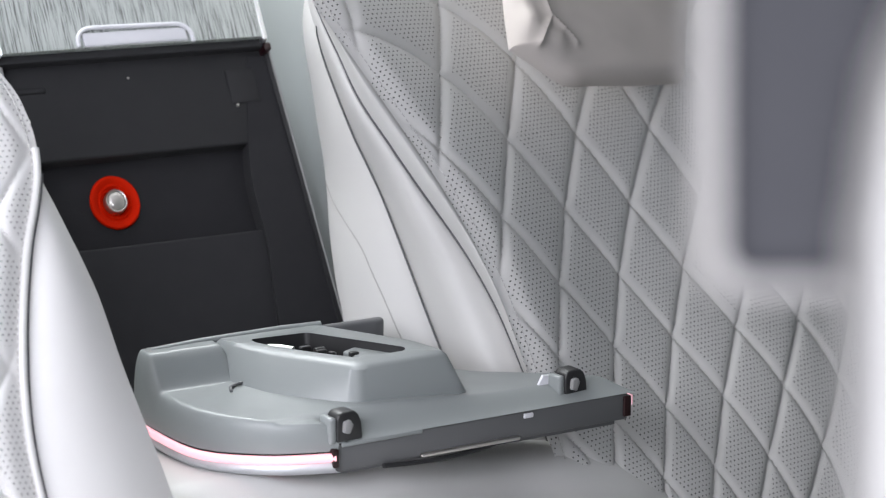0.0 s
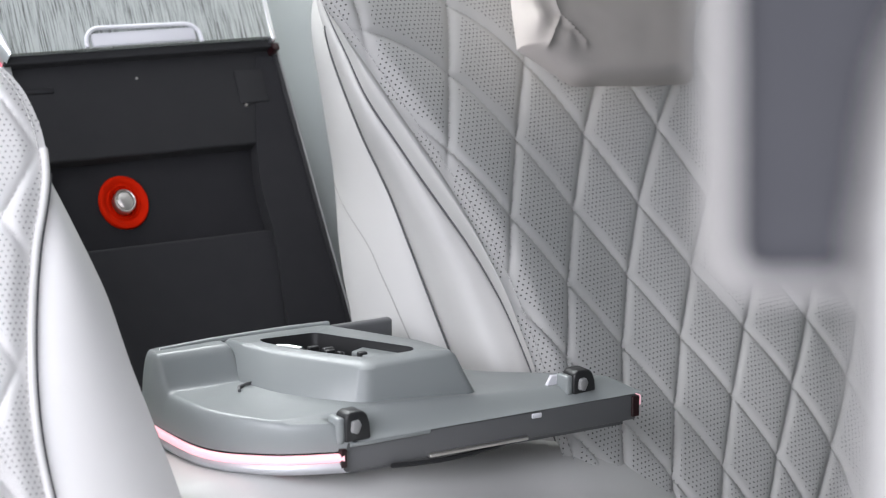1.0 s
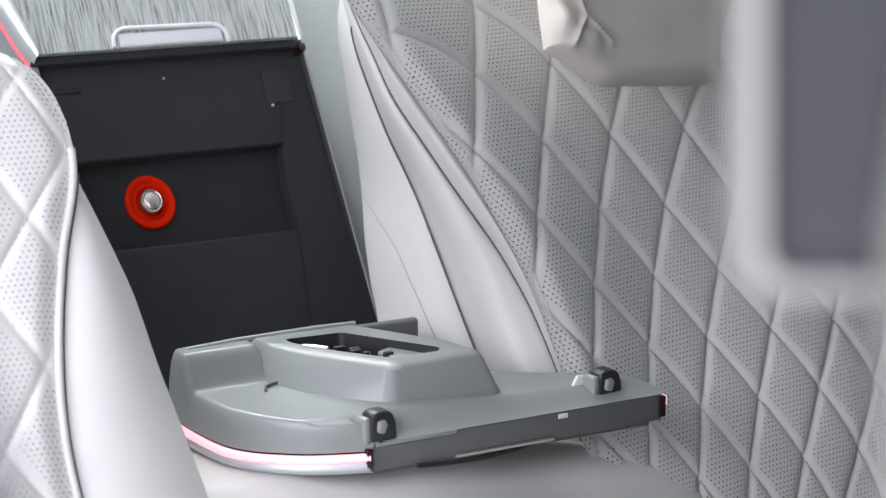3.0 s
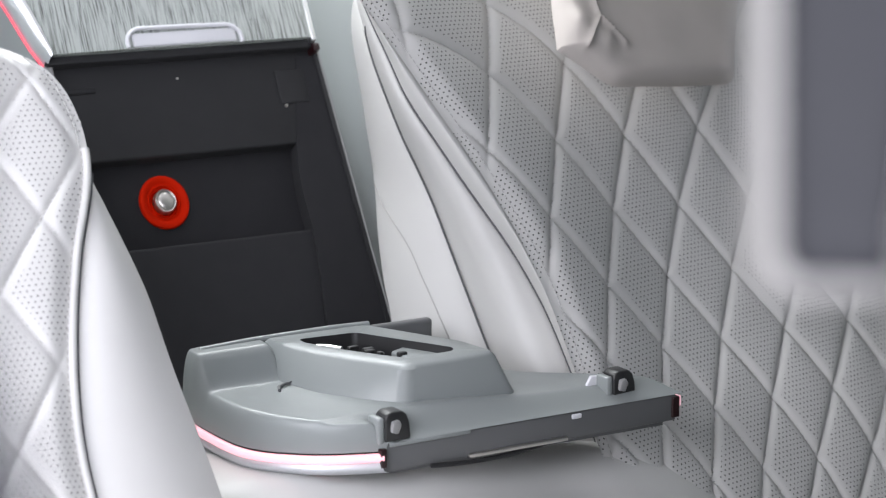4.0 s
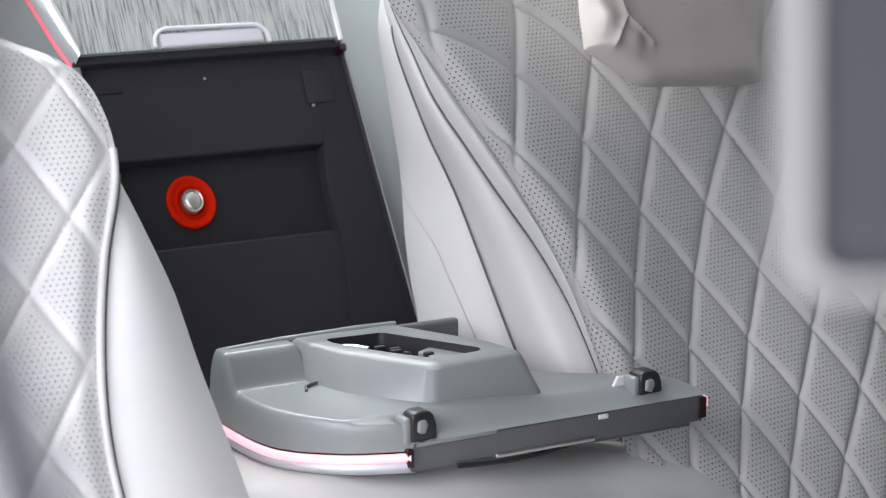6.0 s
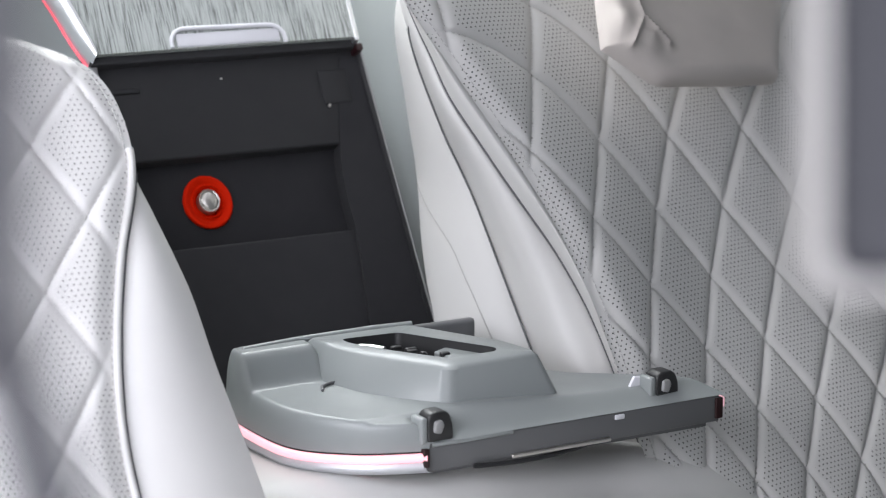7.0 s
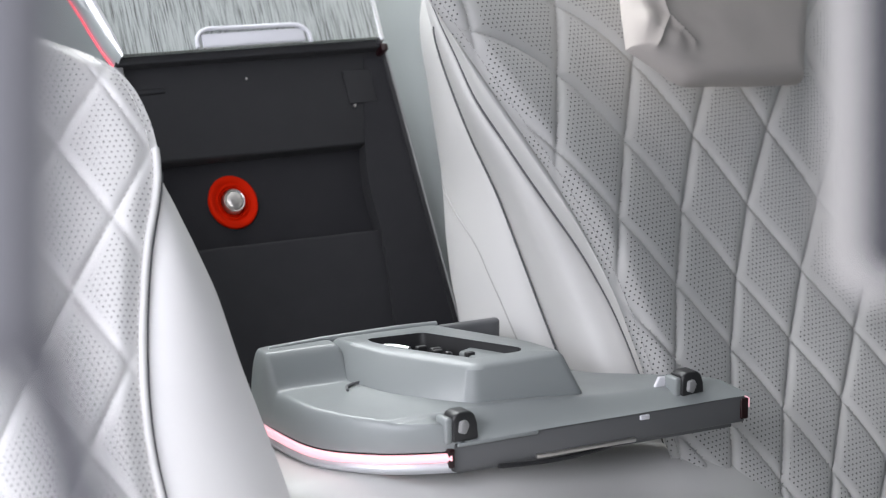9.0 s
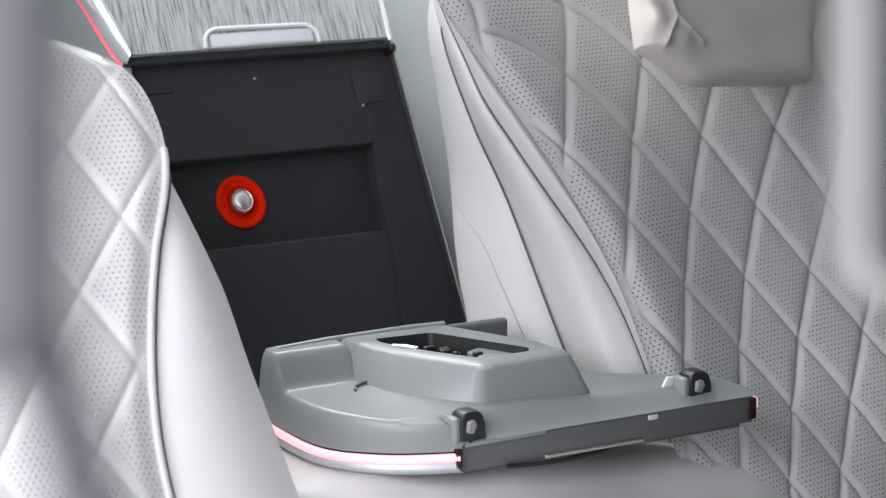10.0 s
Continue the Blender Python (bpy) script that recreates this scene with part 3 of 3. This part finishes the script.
def cover():
    c = thing("console_cover", pose(0, 0, 0), "detached grey plastic console cover with pink light strip on the cushion", "cover")
    z0 = 0.420
    left = curve_of([(1.4895, 0.760), (1.4929, 0.7502), (1.5015, 0.7282), (1.5139, 0.7077), (1.5331, 0.6905), (1.5568, 0.6748), (1.5878, 0.6619), (1.6417, 0.6551), (1.690, 0.653)])
    right = curve_of([(1.500, 1.055), (1.530, 1.030), (1.560, 0.990), (1.590, 0.948), (1.630, 0.922), (1.685, 0.905)])

    def guide(y):
        """Height of the light strip: it climbs towards the cut front edge."""
        return 0.432 + 0.006 * soft((1.575 - y) / 0.085)

    def shell(s, t):
        y = 1.4900 + 0.1950 * t
        x = left(y) + (right(y) - left(y)) * s ** 2.0
        d = x - left(y)
        wing = soft((x - 0.80) / 0.16)
        top = 0.4455 + (0.0205 - 0.009 * wing) * soft((y - 1.486) / 0.036)
        top = max(top, 0.464 - 0.02 * soft((x - 0.748) / 0.02))
        top += 0.029 * soft((y - 1.640) / 0.028) * (1 - soft((x - 0.728) / 0.02))
        low = guide(y) + 0.002
        r = min(1.0, d / 0.011)
        return (x, y, low + (top - low) * (1 - (1 - r) ** 2.6) ** 0.5)
    part("shell", sheet(90, 70, shell), cover_plastic, c, "smooth curved grey shell")
    part("rim", tube([(0.664, 1.672, 0.4905), (0.670, 1.680, 0.4935), (0.72, 1.684, 0.4945), (0.80, 1.682, 0.4960), (0.838, 1.680, 0.4955)], 0.0032, 10), cover_plastic, c, "rounded rear rim")
    part("rear_wall", prism([(0.668, 1.682), (0.840, 1.682), (0.840, 1.690), (0.668, 1.690)], z0, z0 + 0.0745, 0.002), cover_plastic, c)

    base = rounded([(0.722, 1.690), (0.728, 1.634), (0.742, 1.590), (0.770, 1.553), (0.797, 1.527), (0.908, 1.525), (0.905, 1.600), (0.880, 1.690)], 0.010)
    mid = rounded([(0.728, 1.680), (0.7405, 1.648), (0.754, 1.613), (0.777, 1.572), (0.8005, 1.5325), (0.895, 1.5365), (0.886, 1.585), (0.834, 1.680)], 0.010)
    lip = rounded([(0.732, 1.677), (0.745, 1.648), (0.7585, 1.615), (0.781, 1.575), (0.804, 1.5370), (0.891, 1.5405), (0.882, 1.584), (0.832, 1.676)], 0.008)
    slot = rounded([(0.757, 1.660), (0.757, 1.648), (0.7705, 1.620), (0.790, 1.590), (0.8137, 1.5575), (0.861, 1.558), (0.866, 1.568), (0.812, 1.656)], 0.005)
    deep = rounded([(0.759, 1.658), (0.759, 1.648), (0.772, 1.620), (0.792, 1.590), (0.815, 1.560), (0.859, 1.560), (0.863, 1.568), (0.810, 1.653)], 0.005)
    housing = part("housing", rings([(base, 0.460), (mid, 0.4935), (lip, 0.4968), (slot, 0.497)]), cover_plastic, c, "raised grey housing with an open slot")
    part("slot_lining", rings([(slot, 0.4968), (deep, 0.4725)]), clip_plastic, housing, "black slot lining")
    part("slot_floor", prism([tuple(p) for p in rounded([(0.753, 1.664), (0.753, 1.646), (0.812, 1.552), (0.866, 1.552), (0.870, 1.570), (0.814, 1.662)], 0.005)], 0.462, 0.4725), clip_plastic, housing, "dark workings in the slot")
    rnd = random.Random(4)
    for k in range(18):
        f = (k + 0.5) / 18
        x, y = 0.768 + 0.050 * f + rnd.uniform(-0.002, 0.026), 1.643 - 0.076 * f
        w = rnd.uniform(0.002, 0.006)
        part("catch", box(x - w, x + w, y - 0.003, y + 0.003, 0.470, 0.484 + rnd.uniform(0, 0.010), 0.0012), (clip_plastic, lip_plastic, clip_plastic, dark_plastic, steel)[k % 5], housing)
    part("slot_step", prism([(0.828, 1.556), (0.862, 1.557), (0.864, 1.568), (0.838, 1.612), (0.822, 1.604)], 0.470, 0.4905, 0.002), cover_plastic, housing, "grey step in the slot")
    part("pivot", tube([(0.766, 1.640, 0.493), (0.772, 1.629, 0.4945), (0.780, 1.618, 0.494)], 0.0032, 10), chrome, housing, "bright metal pivot")
    # darker plastic puts the shade on the flap's face into its colour
    part("back_flap", prism([(0.826, 1.682), (0.900, 1.678), (0.907, 1.681), (0.907, 1.691), (0.826, 1.691)], 0.42, 0.4925, 0.004), dark_plastic, c, "upright flap darkened for its shaded face")
    part("front_edge", prism([(0.755, 1.491), (1.055, 1.491), (1.054, 1.507), (0.757, 1.507)], z0 + 0.001, z0 + 0.0255, 0.0012), dark_plastic, c, "dark cut front edge")
    part("edge_lip", box(0.762, 0.840, 1.4895, 1.500, z0 + 0.0225, z0 + 0.0262, 0.001), cover_plastic, c)
    part("locating_tab", box(0.943, 0.953, 1.4895, 1.497, z0 + 0.019, z0 + 0.0235, 0.001), pad_white, c, "small white tab")
    part("metal_strip", box(0.838, 0.938, 1.4875, 1.4915, z0 + 0.001, z0 + 0.0045, 0.001), steel, c, "thin bright metal strip")
    part("under_rail", tube([(0.80 + 0.14 * k / 12, 1.487 + 0.012 * (k / 12) ** 2, z0 + 0.001 - 0.004 * math.sin(math.pi * k / 12)) for k in range(13)], 0.0022, 8), clip_plastic, c)
    ys = np.linspace(1.4905, 1.68, 60)
    part("light_strip", tube([(left(y) - 0.001, y - 0.001, guide(y) - 0.003) for y in ys], 0.0038, 10, 1.0), pink_glow, c, "glowing pink light strip")

    def band(s, t):
        y = 1.4905 + 0.19 * t
        bow = 0.004 * math.sin(math.pi * s)
        return (left(y) - 0.001 - bow + 0.010 * s * s, y - 0.001 - bow + 0.008 * s * s, guide(y) - 0.006 - 0.0145 * s)
    part("chrome_trim", sheet(10, 50, band), satin, c, "satin metal lower trim")
    # unseen plate added below the cover to deepen its shadow on the cushion
    under = [(left(y) + 0.012, y + 0.008) for y in np.linspace(1.491, 1.68, 14)]
    part("underside", prism([(1.045, 1.497)] + under + [(0.90, 1.685), (0.95, 1.60), (1.02, 1.545)], z0 - 0.004, z0 + 0.004), dark_plastic, c, "added dark plate that shades the cushion")
    part("end_cap", box(1.050, 1.058, 1.489, 1.503, z0 + 0.004, z0 + 0.0235, 0.001), cap_red, c, "dark red end cap")
    part("light_tip", box(1.0575, 1.0600, 1.490, 1.498, z0 + 0.014, z0 + 0.0235, 0.001), pink_glow, c, "glowing pink strip end")
    part("end_cap", box(0.7520, 0.7580, 1.4870, 1.500, z0 + 0.006, z0 + 0.0225, 0.001), cap_red, c, "dark red end cap")
    part("hinge_mark", tube([(0.716, 1.612, 0.4672), (0.720, 1.622, 0.4676), (0.728, 1.627, 0.4678), (0.742, 1.630, 0.4680)], 0.0015, 6), dark_plastic, c, "dark hooked groove")
    clip("clip", (0.769, 1.499, 0.460), 4, c)
    clip("clip", (1.006, 1.512, 0.4585), 4, c)
    web = prism([(0.976, 0.455), (0.982, 0.4655), (0.997, 0.4645), (0.997, 0.448), (0.991, 0.453)], -1.5235, -1.5195, 0.001)
    bmesh.ops.rotate(web, cent=(0, 0, 0), matrix=Matrix.Rotation(radians(90), 3, "X"), verts=web.verts[:])
    part("bracket_web", web, pad_white, c, "pale web beside the clip")
    return c


cover()

# ---------------------------------------------------------------- pillow on the headrest


def pillow():
    p = thing("headrest_pillow", RIGHT @ pose(0.013, 0.008, 0), "cream suede pillow with soft folds hanging over the backrest", "pillow")
    foot = curve_of([(0.085, 0.215), (0.095, 0.197), (0.10, 0.190), (0.11, 0.181), (0.13, 0.164), (0.15, 0.149), (0.165, 0.1445), (0.18, 0.143), (0.245, 0.136), (0.30, 0.132), (0.45, 0.118)])
    folds = [((0.150, 0.262), (0.147, 0.212), 0.0055), ((0.147, 0.212), (0.157, 0.197), 0.0065), ((0.157, 0.197), (0.168, 0.182), 0.0055), ((0.147, 0.212), (0.127, 0.196), 0.0055), ((0.127, 0.196), (0.115, 0.182), 0.0065)]
    lobes = [((0.116, 0.212), 0.017, 0.010), ((0.145, 0.188), 0.013, 0.006), ((0.128, 0.250), 0.020, 0.006)]

    def ridge(u, v):
        h = 0.0
        at = Vector((u, v))
        for a, b, k in folds:
            a, b = Vector(a), Vector(b)
            f = min(1, max(0, (at - a).dot(b - a) / (b - a).length_squared))
            h = max(h, k * math.exp(-(at - a.lerp(b, f)).length / 0.0045))
        return h + sum(k * math.exp(-((at - Vector(o)).length / r) ** 2) for o, r, k in lobes)

    def front(s, t):
        ub = 0.099 + 0.215 * s ** 1.1
        v = foot(ub) + (0.46 - foot(ub)) * t ** 1.25
        u = ub + (v - foot(ub)) * (0.38 + 0.25 * s)
        edge = min(s / 0.14, t / 0.09, (1 - s) / 0.10, 1.0)
        edge = 1 - (1 - edge) ** 2
        w = 0.026 + 0.019 * math.sqrt(max(0.0, edge)) + ridge(u, v) * min(1.0, edge * 2) + 0.003 * noise.noise((u * 13, v * 16, 3)) + 0.0004 * noise.noise((u * 50, v * 60, 7))
        return (u, v, w)
    part("pillow_cover", sheet(160, 130, front, 0.005), linen, p)
    return p


pillow()

# ---------------------------------------------------------------- front seats, close to the camera
VIEW = pose(0, 0, EYE, 90 + TILT, 0, HEADING)


def front_seat_right():
    s = thing("front_seat", VIEW @ pose(0, 0, -0.45) @ Matrix.Diagonal((0.818, 0.818, 0.818, 1)), "front seat with slate headrest panel and leather backrest in a lit tone", "seat", "front seats")
    part("headrest", box(0.0662, 0.30, -0.0133, 0.20, -0.03, 0.012, 0.012, 5), shade_suede, s, "pale suede headrest")
    part("headrest_panel", box(0.0725, 0.28, -0.0075, 0.18, 0.0, 0.020, 0.008, 5), shaded_slate, s, "slate grey headrest panel")
    part("post", tube([(0.20, -0.09, -0.005), (0.20, 0.0, -0.005)], 0.006, 12), chrome, s, "chrome headrest post")
    side = [(0.163, 0.125), (0.1265, 0.0900), (0.1105, 0.0571), (0.1055, 0.0440), (0.1018, 0.0310), (0.0995, 0.0060), (0.0999, -0.0600), (0.100, -0.16), (0.112, -1.14), (0.50, -1.14), (0.50, 0.125)]
    # whitened leather carries the direct light on this backrest
    part("backrest", prism(side, 0.028, 0.080, 0.010, 4), lit_leather, s, "leather backrest in a whitened, lit tone")
    return s


def front_seat_left():
    s = thing("front_seat", VIEW @ pose(0.0005, 0, -0.28) @ Matrix.Diagonal((0.5385, 0.5385, 0.5385, 1)), "front seat with slate grey headrest and belt strap", "seat", "front seats")
    part("headrest", box(-0.42, -0.1335, -0.036, 0.36, -0.03, 0.03, 0.022, 5), slate, s, "slate grey padded headrest")
    part("backrest", box(-0.42, -0.17, -1.785, -0.10, -0.05, 0.04, 0.03, 5), leather, s, "pale leather backrest")
    part("post", tube([(-0.28, -0.13, 0.0), (-0.28, -0.02, 0.0)], 0.010, 12), chrome, s, "chrome headrest post")
    # strap kept wide and dark to carry the shade in this corner
    part("strap", tube([(-0.152, 0.03, -0.01), (-0.1455, 0.002, -0.01), (-0.1405, -0.028, -0.01), (-0.1305, -0.062, -0.01), (-0.115, -0.11, -0.01), (-0.10, -0.16, -0.01), (-0.17, -0.30, -0.01)], 0.0090, 8), shaded_slate, s, "slate belt strap")
    return s


front_seat_right()
front_seat_left()
